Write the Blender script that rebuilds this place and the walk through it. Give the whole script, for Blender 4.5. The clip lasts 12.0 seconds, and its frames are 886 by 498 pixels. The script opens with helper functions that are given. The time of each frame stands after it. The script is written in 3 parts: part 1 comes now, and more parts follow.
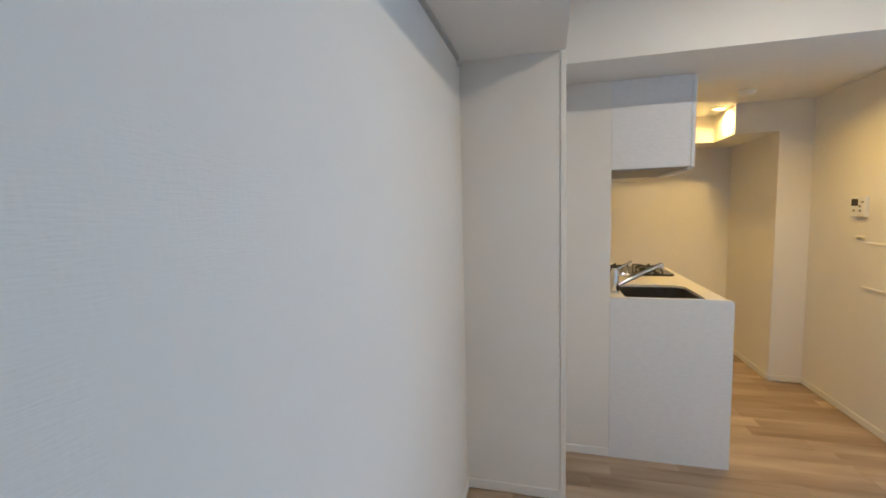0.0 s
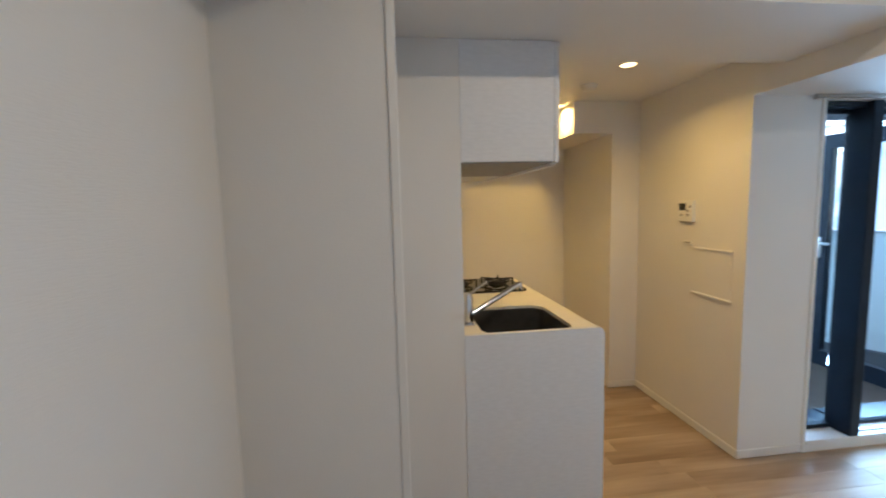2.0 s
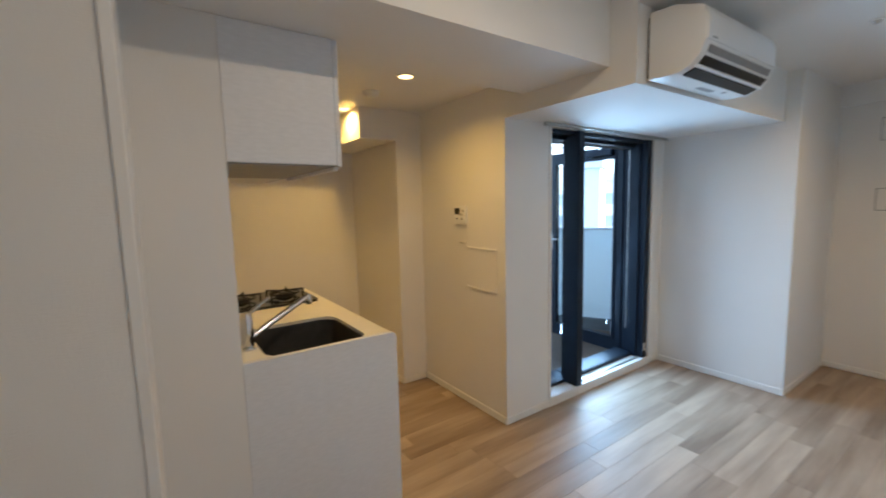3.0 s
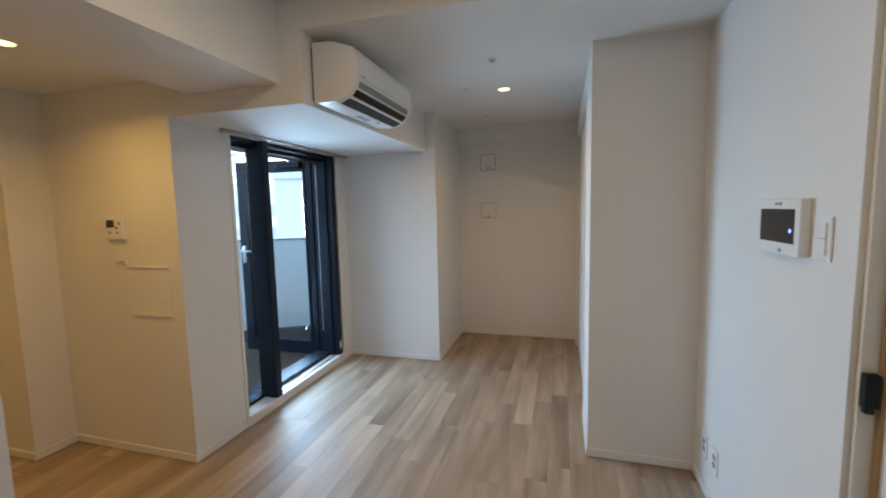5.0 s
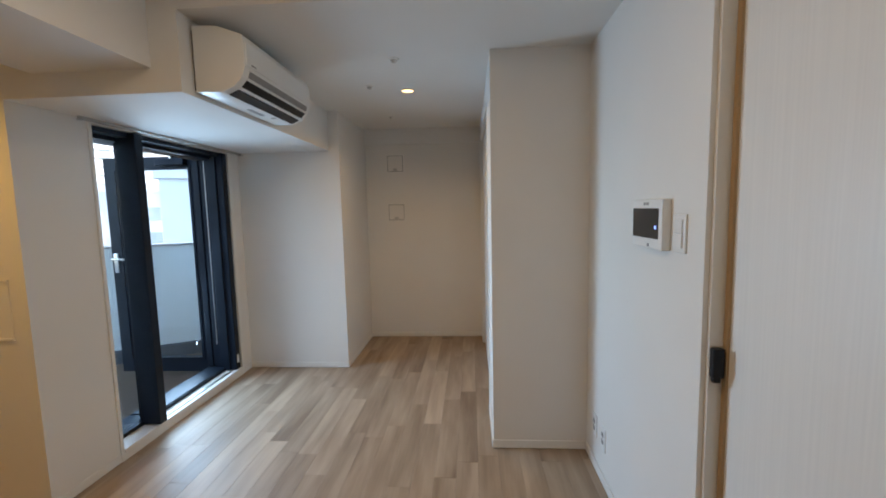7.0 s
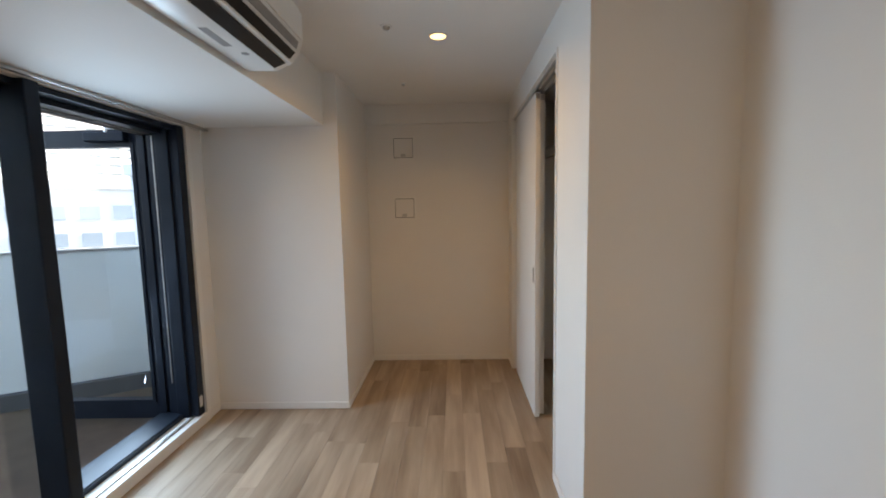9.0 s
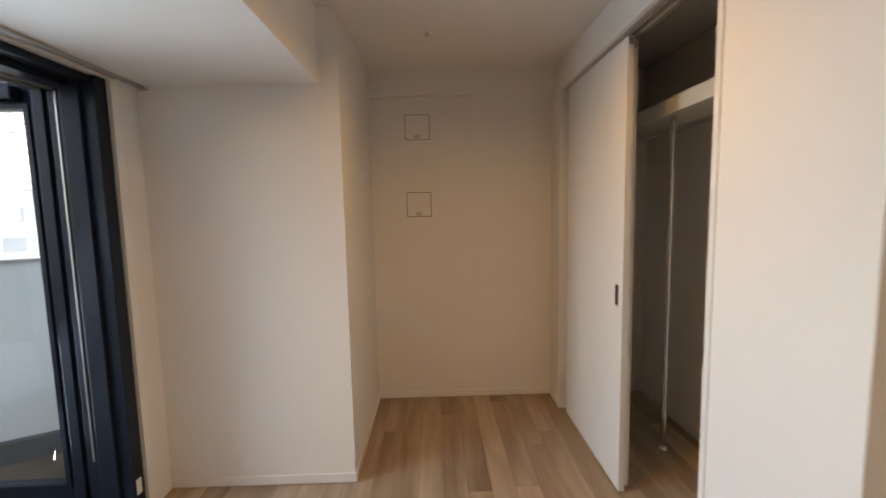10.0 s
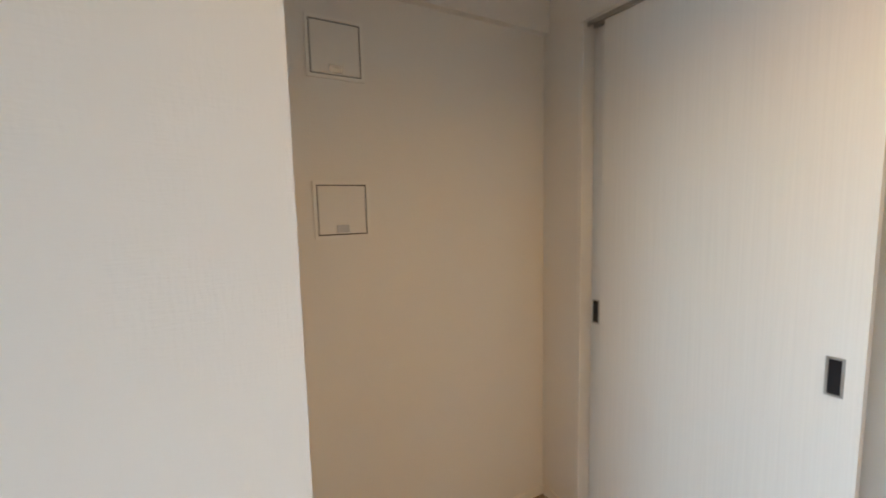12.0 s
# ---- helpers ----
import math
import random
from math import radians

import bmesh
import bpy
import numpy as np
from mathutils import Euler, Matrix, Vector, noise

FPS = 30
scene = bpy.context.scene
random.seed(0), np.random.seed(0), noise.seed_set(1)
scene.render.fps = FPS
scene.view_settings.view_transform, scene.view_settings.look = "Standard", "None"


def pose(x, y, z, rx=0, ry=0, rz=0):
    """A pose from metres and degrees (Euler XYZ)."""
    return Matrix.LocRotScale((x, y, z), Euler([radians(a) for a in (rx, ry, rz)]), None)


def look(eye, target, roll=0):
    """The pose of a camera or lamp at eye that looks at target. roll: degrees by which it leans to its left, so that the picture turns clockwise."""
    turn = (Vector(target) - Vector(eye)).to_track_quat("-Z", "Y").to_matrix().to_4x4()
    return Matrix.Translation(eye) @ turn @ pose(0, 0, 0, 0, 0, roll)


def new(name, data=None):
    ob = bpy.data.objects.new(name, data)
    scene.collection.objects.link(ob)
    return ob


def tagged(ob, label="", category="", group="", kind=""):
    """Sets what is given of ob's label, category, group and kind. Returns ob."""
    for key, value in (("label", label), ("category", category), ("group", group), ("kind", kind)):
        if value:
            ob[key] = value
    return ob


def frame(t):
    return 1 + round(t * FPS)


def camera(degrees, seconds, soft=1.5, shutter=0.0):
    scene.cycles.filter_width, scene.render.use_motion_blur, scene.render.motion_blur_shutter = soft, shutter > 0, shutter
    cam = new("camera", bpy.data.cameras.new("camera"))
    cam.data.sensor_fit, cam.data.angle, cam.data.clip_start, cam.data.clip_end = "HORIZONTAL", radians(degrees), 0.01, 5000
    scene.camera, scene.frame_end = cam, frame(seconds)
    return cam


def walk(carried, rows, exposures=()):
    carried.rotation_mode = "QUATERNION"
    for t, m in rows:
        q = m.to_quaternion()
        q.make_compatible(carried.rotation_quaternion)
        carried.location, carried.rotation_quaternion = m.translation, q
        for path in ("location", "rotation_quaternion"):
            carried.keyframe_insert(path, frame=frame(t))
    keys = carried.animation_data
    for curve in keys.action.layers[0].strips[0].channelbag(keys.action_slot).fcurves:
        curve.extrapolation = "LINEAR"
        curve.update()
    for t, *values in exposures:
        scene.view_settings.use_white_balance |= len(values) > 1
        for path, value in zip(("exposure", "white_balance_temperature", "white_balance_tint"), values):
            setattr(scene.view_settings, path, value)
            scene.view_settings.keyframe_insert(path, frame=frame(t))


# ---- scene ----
cam = camera(93.9, 12.0, soft=1.8, shutter=0.3)
EXPOSURES = [(0, 3.35, 5200, 5), (0.5, 3.15, 5050, 5), (1.5, 3.15, 5250, 6), (2.0, 3.0, 5300, 6), (3, 2.85, 5600, 7), (3.5, 2.75, 5800, 8), (6, 2.55, 6100, 9), (9, 2.45, 7100, 15),
             (10, 2.6, 8300, 20), (10.5, 2.75, 9200, 24), (11, 2.97, 7700, 16), (11.5, 2.98, 7300, 13), (12, 2.98, 7000, 11)]
PATH = [
    (0, (0.547, 0.52, 1.404), (-1.381, 0.02, 1.218), -1.5),
    (0.5, (0.305, 0.52, 1.419), (-1.634, 0.071, 1.228), -1.4),
    (1, (0.091, 0.5, 1.423), (-1.871, 0.165, 1.225), -1.5),
    (1.5, (-0.087, 0.484, 1.433), (-2.074, 0.382, 1.23), -1.4),
    (2, (-0.229, 0.563, 1.426), (-2.204, 0.805, 1.223), -1.5),
    (2.5, (-0.285, 0.618, 1.429), (-2.148, 1.314, 1.219), -1.4),
    (3, (-0.298, 0.626, 1.441), (-1.93, 1.76, 1.224), -1.4),
    (3.5, (-0.281, 0.626, 1.441), (-1.609, 2.107, 1.228), -1.3),
    (5.5, (-0.129, 0.634, 1.431), (-0.513, 2.587, 1.235), -1.3),
    (6, (-0.12, 0.641, 1.426), (-0.378, 2.615, 1.232), -1.3),
    (6.5, (-0.123, 0.64, 1.428), (-0.298, 2.623, 1.233), -1.2),
    (7, (-0.128, 0.654, 1.425), (-0.262, 2.64, 1.23), -1.3),
    (9, (-0.501, 1.476, 1.391), (-0.554, 3.465, 1.193), -1.1),
    (9.5, (-0.653, 1.857, 1.357), (-0.673, 3.848, 1.166), -1.1),
    (10, (-0.831, 2.269, 1.364), (-0.791, 4.259, 1.169), -1.2),
    (10.5, (-1.028, 2.691, 1.391), (-0.904, 4.676, 1.178), -1.2),
    (11, (-1.184, 3.12, 1.400), (-0.910, 5.09, 1.195), -1.3),
    (11.5, (-1.328, 3.479, 1.418), (-0.764, 5.386, 1.202), -1.3),
    (12, (-1.344, 3.765, 1.4), (-0.352, 5.489, 1.193), -1.3),
]
walk(cam, [(t, look(eye, target, roll)) for t, eye, target, roll in PATH], EXPOSURES)

# ---- world, daylight and lamps ----
world = bpy.data.worlds.new("sky")
scene.world = world
world.use_nodes = True
wn = world.node_tree.nodes
sky = wn.new("ShaderNodeTexSky")
sky.sky_type, sky.sun_disc = "NISHITA", False
sky.sun_elevation, sky.sun_rotation = radians(33.9), radians(63.4)
world.node_tree.links.new(sky.outputs[0], wn["Background"].inputs[0])
wn["Background"].inputs[1].default_value = 0.15


def sun_lamp():
    d = bpy.data.lights.new("sun", "SUN")
    d.energy, d.angle, d.color = 3.0, radians(0.5), (1, 0.95, 0.88)
    ob = new("sun", d)
    ob.matrix_world = look((8, 4, 6), (0, 0, 0))
    return ob


def area_lamp(name, m, sx, sy, power, color, shape="RECTANGLE", spread=180):
    d = bpy.data.lights.new(name, "AREA")
    d.shape, d.size, d.size_y, d.energy, d.color, d.spread = shape, sx, sy, power, color, radians(spread)
    ob = new(name, d)
    ob.matrix_world = m
    return ob


sun_lamp()
WARM = (1.0, 0.56, 0.13)
# daylight of the sky, in the balcony door's opening
for wy in (3.47, 3.62, 3.77, 3.92):
    area_lamp("window_daylight", look((-2.445, wy, 1.02), (-1.445, wy - 0.60, 0.72)), 0.15, 1.55, 1.15, (0.50, 0.75, 1.0), spread=140)
# recessed ceiling lamps
DOWNLIGHTS = [(-2.36, 1.835, 2.15), (-3.26, 1.822, 2.15), (-0.565, 3.72, 2.28)]
for (lx, ly, lz), watts in zip(DOWNLIGHTS, (0.75, 0.85, 0.90)):
    area_lamp("downlight_glow", pose(lx, ly, lz - 0.012), 0.085, 0.085, watts, WARM, "DISK", 150)
# ceiling lamp of the raised bay, over the walker
area_lamp("bay_lamp_glow", pose(-0.60, 1.46, 2.40), 0.06, 0.06, 1.45, (1.0, 0.72, 0.43), "DISK", 180)


# ---- materials ----
def material(name, color, rough=0.5, metal=0.0, bump=None, vary=0.0, scale=4.0, second=None, noise_scale=(1, 1, 1)):
    """Base colour with a slow stain variation and a fine relief. bump: (scale, strength, distance)."""
    m = bpy.data.materials.new(name)
    m.use_nodes = True
    n, l = m.node_tree.nodes, m.node_tree.links
    b = n["Principled BSDF"]
    b.inputs["Roughness"].default_value, b.inputs["Metallic"].default_value = rough, metal
    b.inputs["Base Color"].default_value = (*color, 1)
    tc = n.new("ShaderNodeTexCoord")
    mp = n.new("ShaderNodeMapping")
    mp.inputs["Scale"].default_value = noise_scale
    l.new(tc.outputs["Object"], mp.inputs["Vector"])
    if vary:
        t = n.new("ShaderNodeTexNoise")
        t.inputs["Scale"].default_value, t.inputs["Detail"].default_value = scale, 6
        l.new(mp.outputs[0], t.inputs["Vector"])
        r = n.new("ShaderNodeValToRGB")
        c2 = second or tuple(c * (1 - vary) for c in color)
        r.color_ramp.elements[0].position, r.color_ramp.elements[1].position = 0.3, 0.7
        r.color_ramp.elements[0].color, r.color_ramp.elements[1].color = (*c2, 1), (*color, 1)
        l.new(t.outputs[0], r.inputs[0])
        l.new(r.outputs[0], b.inputs["Base Color"])
    if bump:
        t = n.new("ShaderNodeTexNoise")
        t.inputs["Scale"].default_value, t.inputs["Detail"].default_value = bump[0], 3
        l.new(mp.outputs[0], t.inputs["Vector"])
        u = n.new("ShaderNodeBump")
        u.inputs["Strength"].default_value, u.inputs["Distance"].default_value = bump[1], bump[2]
        l.new(t.outputs[0], u.inputs["Height"])
        l.new(u.outputs[0], b.inputs["Normal"])
    return m


def wallpaper(name, color):
    """Vinyl wallpaper with a woven linen relief: fine threads both ways, and faint soiling."""
    m = material(name, color, 0.75, vary=0.05, scale=1.3)
    n, l = m.node_tree.nodes, m.node_tree.links
    tc = n["Texture Coordinate"]
    height = None
    for s in ((260, 260, 45), (45, 45, 330)):
        mp = n.new("ShaderNodeMapping")
        mp.inputs["Scale"].default_value = s
        l.new(tc.outputs["Object"], mp.inputs["Vector"])
        t = n.new("ShaderNodeTexNoise")
        t.inputs["Scale"].default_value, t.inputs["Detail"].default_value = 1.0, 2
        l.new(mp.outputs[0], t.inputs["Vector"])
        if height is None:
            height = t.outputs[0]
        else:
            add = n.new("ShaderNodeMath")
            add.operation = "ADD"
            l.new(height, add.inputs[0])
            l.new(t.outputs[0], add.inputs[1])
            height = add.outputs[0]
    u = n.new("ShaderNodeBump")
    u.inputs["Strength"].default_value, u.inputs["Distance"].default_value = 0.35, 0.0012
    l.new(height, u.inputs["Height"])
    l.new(u.outputs[0], n["Principled BSDF"].inputs["Normal"])
    return m


def plank_wood():
    """Pale oak: each plank has its own tone, with long grain and darker cloudy figure."""
    m = bpy.data.materials.new("pale_oak")
    m.use_nodes = True
    n, l = m.node_tree.nodes, m.node_tree.links
    b = n["Principled BSDF"]
    info, tc = n.new("ShaderNodeObjectInfo"), n.new("ShaderNodeTexCoord")
    shift = n.new("ShaderNodeVectorMath")
    shift.operation = "MULTIPLY_ADD"
    comb = n.new("ShaderNodeCombineXYZ")
    for i in range(3):
        l.new(info.outputs["Random"], comb.inputs[i])
    l.new(comb.outputs[0], shift.inputs[0])
    shift.inputs[1].default_value = (37, 53, 11)
    l.new(tc.outputs["Object"], shift.inputs[2])

    def grain(scale, size, detail):
        mp = n.new("ShaderNodeMapping")
        mp.inputs["Scale"].default_value = scale
        l.new(shift.outputs[0], mp.inputs["Vector"])
        t = n.new("ShaderNodeTexNoise")
        t.inputs["Scale"].default_value, t.inputs["Detail"].default_value = size, detail
        l.new(mp.outputs[0], t.inputs["Vector"])
        return t.outputs[0]

    fine, cloud = grain((60, 2.5, 1), 1.6, 6), grain((7, 0.9, 1), 1.3, 4)
    tone = n.new("ShaderNodeValToRGB")
    tone.color_ramp.elements[0].color, tone.color_ramp.elements[1].color = (0.215, 0.148, 0.096, 1), (0.55, 0.425, 0.305, 1)
    tone.color_ramp.elements[0].position, tone.color_ramp.elements[1].position = 0.0, 1.0
    mix = n.new("ShaderNodeMath")
    mix.operation = "MULTIPLY_ADD"
    l.new(info.outputs["Random"], mix.inputs[0])
    mix.inputs[1].default_value = 0.42
    c2 = n.new("ShaderNodeMath")
    c2.operation = "MULTIPLY_ADD"
    l.new(cloud, c2.inputs[0])
    c2.inputs[1].default_value, c2.inputs[2].default_value = 1.65, -0.605
    l.new(c2.outputs[0], mix.inputs[2])
    c3 = n.new("ShaderNodeMath")
    c3.operation = "MULTIPLY_ADD"
    l.new(fine, c3.inputs[0])
    c3.inputs[1].default_value = 0.26
    c4 = n.new("ShaderNodeMath")
    c4.operation = "SUBTRACT"
    l.new(mix.outputs[0], c4.inputs[0])
    c4.inputs[1].default_value = 0.13
    l.new(c4.outputs[0], c3.inputs[2])
    l.new(c3.outputs[0], tone.inputs[0])
    l.new(tone.outputs[0], b.inputs["Base Color"])
    rr = n.new("ShaderNodeMapRange")
    rr.inputs[3].default_value, rr.inputs[4].default_value = 0.46, 0.58
    l.new(cloud, rr.inputs[0])
    l.new(rr.outputs[0], b.inputs["Roughness"])
    u = n.new("ShaderNodeBump")
    u.inputs["Strength"].default_value, u.inputs["Distance"].default_value = 0.15, 0.0006
    l.new(fine, u.inputs["Height"])
    l.new(u.outputs[0], b.inputs["Normal"])
    return m


def glow(name, color, strength):
    m = bpy.data.materials.new(name)
    m.use_nodes = True
    b = m.node_tree.nodes["Principled BSDF"]
    b.inputs["Emission Color"].default_value, b.inputs["Emission Strength"].default_value = (*color, 1), strength
    return m


def clear_glass():
    m = bpy.data.materials.new("window_glass")
    m.use_nodes = True
    b = m.node_tree.nodes["Principled BSDF"]
    b.inputs["Base Color"].default_value = (0.93, 0.97, 0.97, 1)
    b.inputs["Roughness"].default_value, b.inputs["Transmission Weight"].default_value, b.inputs["IOR"].default_value = 0.0, 1.0, 1.45
    return m


PAPER = wallpaper("white_wallpaper", (0.80, 0.775, 0.735))
CEIL = wallpaper("ceiling_wallpaper", (0.80, 0.785, 0.755))
TRIM = material("white_trim", (0.82, 0.80, 0.76), 0.4, vary=0.05, scale=6, bump=(40, 0.05, 0.001))
OAK = plank_wood()
SCREED = material("dark_joint", (0.16, 0.11, 0.07), 0.8, vary=0.2, scale=9)
SASH = material("dark_navy_aluminium", (0.012, 0.019, 0.032), 0.40, 0.2, vary=0.25, scale=7, bump=(300, 0.05, 0.0004))
STEEL = material("chrome_steel", (0.72, 0.72, 0.72), 0.16, 1.0, vary=0.08, scale=12)
SATIN = material("satin_steel", (0.55, 0.54, 0.52), 0.32, 1.0, vary=0.1, scale=15, bump=(200, 0.05, 0.0003))
SHELF = material("cream_laminate", (0.80, 0.76, 0.68), 0.45, vary=0.06, scale=3)
LAMINATE = material("white_grain_laminate", (0.76, 0.76, 0.77), 0.5, vary=0.07, scale=1.5, bump=(3, 0.1, 0.0003), noise_scale=(18, 18, 70))
WORKTOP = material("cream_worktop", (0.82, 0.78, 0.68), 0.3, vary=0.05, scale=14)
DOORSKIN = material("white_door_skin", (0.80, 0.775, 0.735), 0.38, vary=0.05, scale=2.2, bump=(2.5, 0.14, 0.0005), noise_scale=(75, 75, 1.2))
PLASTIC = material("white_plastic", (0.80, 0.795, 0.775), 0.35, vary=0.04, scale=5, bump=(60, 0.04, 0.0005))
CREAM_PLASTIC = material("cream_plastic", (0.78, 0.74, 0.66), 0.42, vary=0.05, scale=6)
TAN = material("tan_wood_edge", (0.46, 0.31, 0.16), 0.5, vary=0.15, scale=8, noise_scale=(8, 8, 1))
BLACK = material("black_plastic", (0.012, 0.012, 0.014), 0.4, vary=0.3, scale=20)
SCREEN = material("dark_screen_glass", (0.015, 0.016, 0.02), 0.08, vary=0.2, scale=4)
IRON = material("cast_iron", (0.02, 0.02, 0.021), 0.55, 0.4, vary=0.3, scale=40, bump=(120, 0.3, 0.001))
SINK = material("dark_grey_composite", (0.06, 0.056, 0.052), 0.45, vary=0.25, scale=30, bump=(180, 0.12, 0.0004))
GREY = material("grey_print", (0.30, 0.29, 0.28), 0.6, vary=0.15, scale=20)
CONCRETE = material("balcony_concrete", (0.76, 0.77, 0.78), 0.8, vary=0.22, scale=2.5, bump=(70, 0.3, 0.002))
PARAPET = material("pale_parapet_paint", (0.80, 0.84, 0.82), 0.8, vary=0.07, scale=1.6, bump=(90, 0.35, 0.002))
KERB = material("dark_grey_waterproofing", (0.11, 0.115, 0.12), 0.7, vary=0.25, scale=5, bump=(60, 0.3, 0.002))
TILE = material("grey_wall_tile", (0.42, 0.45, 0.48), 0.4, vary=0.3, scale=20, bump=(60, 0.3, 0.001))
FACADE = material("white_far_facade", (0.78, 0.77, 0.75), 0.8, vary=0.08, scale=0.2)
FACADE_BLUE = material("blue_grey_far_facade", (0.66, 0.72, 0.78), 0.8, vary=0.08, scale=0.2)
GLASS_FAR = material("far_window_glass", (0.42, 0.48, 0.52), 0.2, vary=0.2, scale=0.6)
YELLOW = material("yellow_plastic", (0.75, 0.55, 0.12), 0.5, vary=0.15, scale=12)
ASPHALT = material("asphalt", (0.06, 0.06, 0.06), 0.9, vary=0.3, scale=0.3, bump=(30, 0.4, 0.01))
for dull in (SASH, BLACK):
    dull.node_tree.nodes["Principled BSDF"].inputs["Specular IOR Level"].default_value = 0.25
GLASS = clear_glass()
LAMP = glow("lamp_lens", (1.0, 0.60, 0.22), 0.7)
BLUE_LED = glow("blue_led", (0.08, 0.2, 1.0), 0.4)


# ---- mesh tools ----
def box(x0, y0, z0, x1, y1, z1, bevel=0.0, segments=2):
    bm = bmesh.new()
    bmesh.ops.create_cube(bm, size=1)
    bmesh.ops.scale(bm, vec=(x1 - x0, y1 - y0, z1 - z0), verts=bm.verts)
    bmesh.ops.translate(bm, vec=((x0 + x1) / 2, (y0 + y1) / 2, (z0 + z1) / 2), verts=bm.verts)
    if bevel:
        bmesh.ops.bevel(bm, geom=bm.edges[:], offset=bevel, segments=segments, affect="EDGES", profile=0.5)
    return bm


def tube(a, b, r, sides=16, r2=None, bevel=0.0):
    """A round bar from a to b."""
    a, b = Vector(a), Vector(b)
    bm = bmesh.new()
    bmesh.ops.create_cone(bm, cap_ends=True, segments=sides, radius1=r, radius2=r if r2 is None else r2, depth=(b - a).length)
    if bevel:
        caps = [e for e in bm.edges if len(e.link_faces) == 2 and any(len(f.verts) > 4 for f in e.link_faces)]
        bmesh.ops.bevel(bm, geom=caps, offset=bevel, segments=2, affect="EDGES", profile=0.5)
    turn = (b - a).to_track_quat("Z", "Y").to_matrix().to_4x4()
    bmesh.ops.transform(bm, matrix=Matrix.Translation((a + b) / 2) @ turn, verts=bm.verts)
    return bm


def prism(profile, axis, lo, hi, bevel=0.0):
    """A closed outline pulled along an axis. profile: pairs in the two other axes, in order."""
    bm = bmesh.new()

    def place(p, d):
        return {"x": (d, p[0], p[1]), "y": (p[0], d, p[1]), "z": (p[0], p[1], d)}[axis]

    lows, highs = [bm.verts.new(place(p, lo)) for p in profile], [bm.verts.new(place(p, hi)) for p in profile]
    k = len(profile)
    bm.faces.new(lows), bm.faces.new(highs)
    for i in range(k):
        bm.faces.new((lows[i], lows[(i + 1) % k], highs[(i + 1) % k], highs[i]))
    bmesh.ops.recalc_face_normals(bm, faces=bm.faces)
    if bevel:
        bmesh.ops.bevel(bm, geom=bm.edges[:], offset=bevel, segments=2, affect="EDGES", profile=0.5)
    return bm


def rounded(u0, v0, u1, v1, r, steps=5):
    """The outline of a rounded rectangle."""
    out = []
    for cu, cv, a in ((u1 - r, v1 - r, 0), (u0 + r, v1 - r, 90), (u0 + r, v0 + r, 180), (u1 - r, v0 + r, 270)):
        for i in range(steps + 1):
            w = radians(a + 90 * i / steps)
            out.append((cu + r * math.cos(w), cv + r * math.sin(w)))
    return out


def ring(outer, inner, axis, lo, hi):
    """A frame between two outlines with equal counts, pulled along an axis."""
    bm = bmesh.new()

    def place(p, d):
        return {"x": (d, p[0], p[1]), "y": (p[0], d, p[1]), "z": (p[0], p[1], d)}[axis]

    rows = [[bm.verts.new(place(p, d)) for p in o] for o, d in ((outer, lo), (outer, hi), (inner, hi), (inner, lo))]
    k = len(outer)
    for a in range(4):
        for i in range(k):
            r0, r1 = rows[a], rows[(a + 1) % 4]
            bm.faces.new((r0[i], r0[(i + 1) % k], r1[(i + 1) % k], r1[i]))
    bmesh.ops.recalc_face_normals(bm, faces=bm.faces)
    return bm


def rect(u0, v0, u1, v1):
    return [(u0, v0), (u1, v0), (u1, v1), (u0, v1)]


def join(*bms):
    """One bmesh out of several, for the pieces of one part."""
    out = bmesh.new()
    for b in bms:
        me = bpy.data.meshes.new("piece")
        b.to_mesh(me)
        out.from_mesh(me)
        b.free()
        bpy.data.meshes.remove(me)
    return out


def mesh_of(name, bm, mat, smooth=False):
    me = bpy.data.meshes.new(name)
    bm.to_mesh(me)
    bm.free()
    me.materials.append(mat)
    if smooth:
        for p in me.polygons:
            p.use_smooth = True
        me.set_sharp_from_angle(angle=radians(35))
    return me


def part(name, bm, mat, parent, label="", smooth=False):
    ob = new(name, mesh_of(name, bm, mat, smooth))
    ob.parent = parent
    return tagged(ob, label)


def thing(name, label, category, group="", kind=""):
    return tagged(new(name), label, category, group, kind)


def solid(name, bm, mat, label, category, kind="structure", smooth=False):
    return tagged(new(name, mesh_of(name, bm, mat, smooth)), label, category, kind=kind)


# ---- the plan, in metres ----
TOP = 2.75                      # underside of the slab above
CEIL_FAR, CEIL_BAY, CEIL_KIT, CEIL_START, Z_LIP, Z_BEAM = 2.28, 2.42, 2.15, 2.085, 2.048, 1.945
X_KIT, X_WIN, X_PIL, X_RIGHT, X_CLO = -1.82, -2.17, -1.255, 0.53, -0.01
Y_SOUTH, Y_POST, Y_COUNTER, Y_FRONT, Y_NORTH, Y_CLO, Y_PIL = 0.115, 0.59, 0.836, 2.40, 5.165, 3.007, 4.243
X_FACE, X_DROP, X_INNER, X_NICHE, X_BACK = -1.40, -1.475, -2.02, -3.13, -3.98

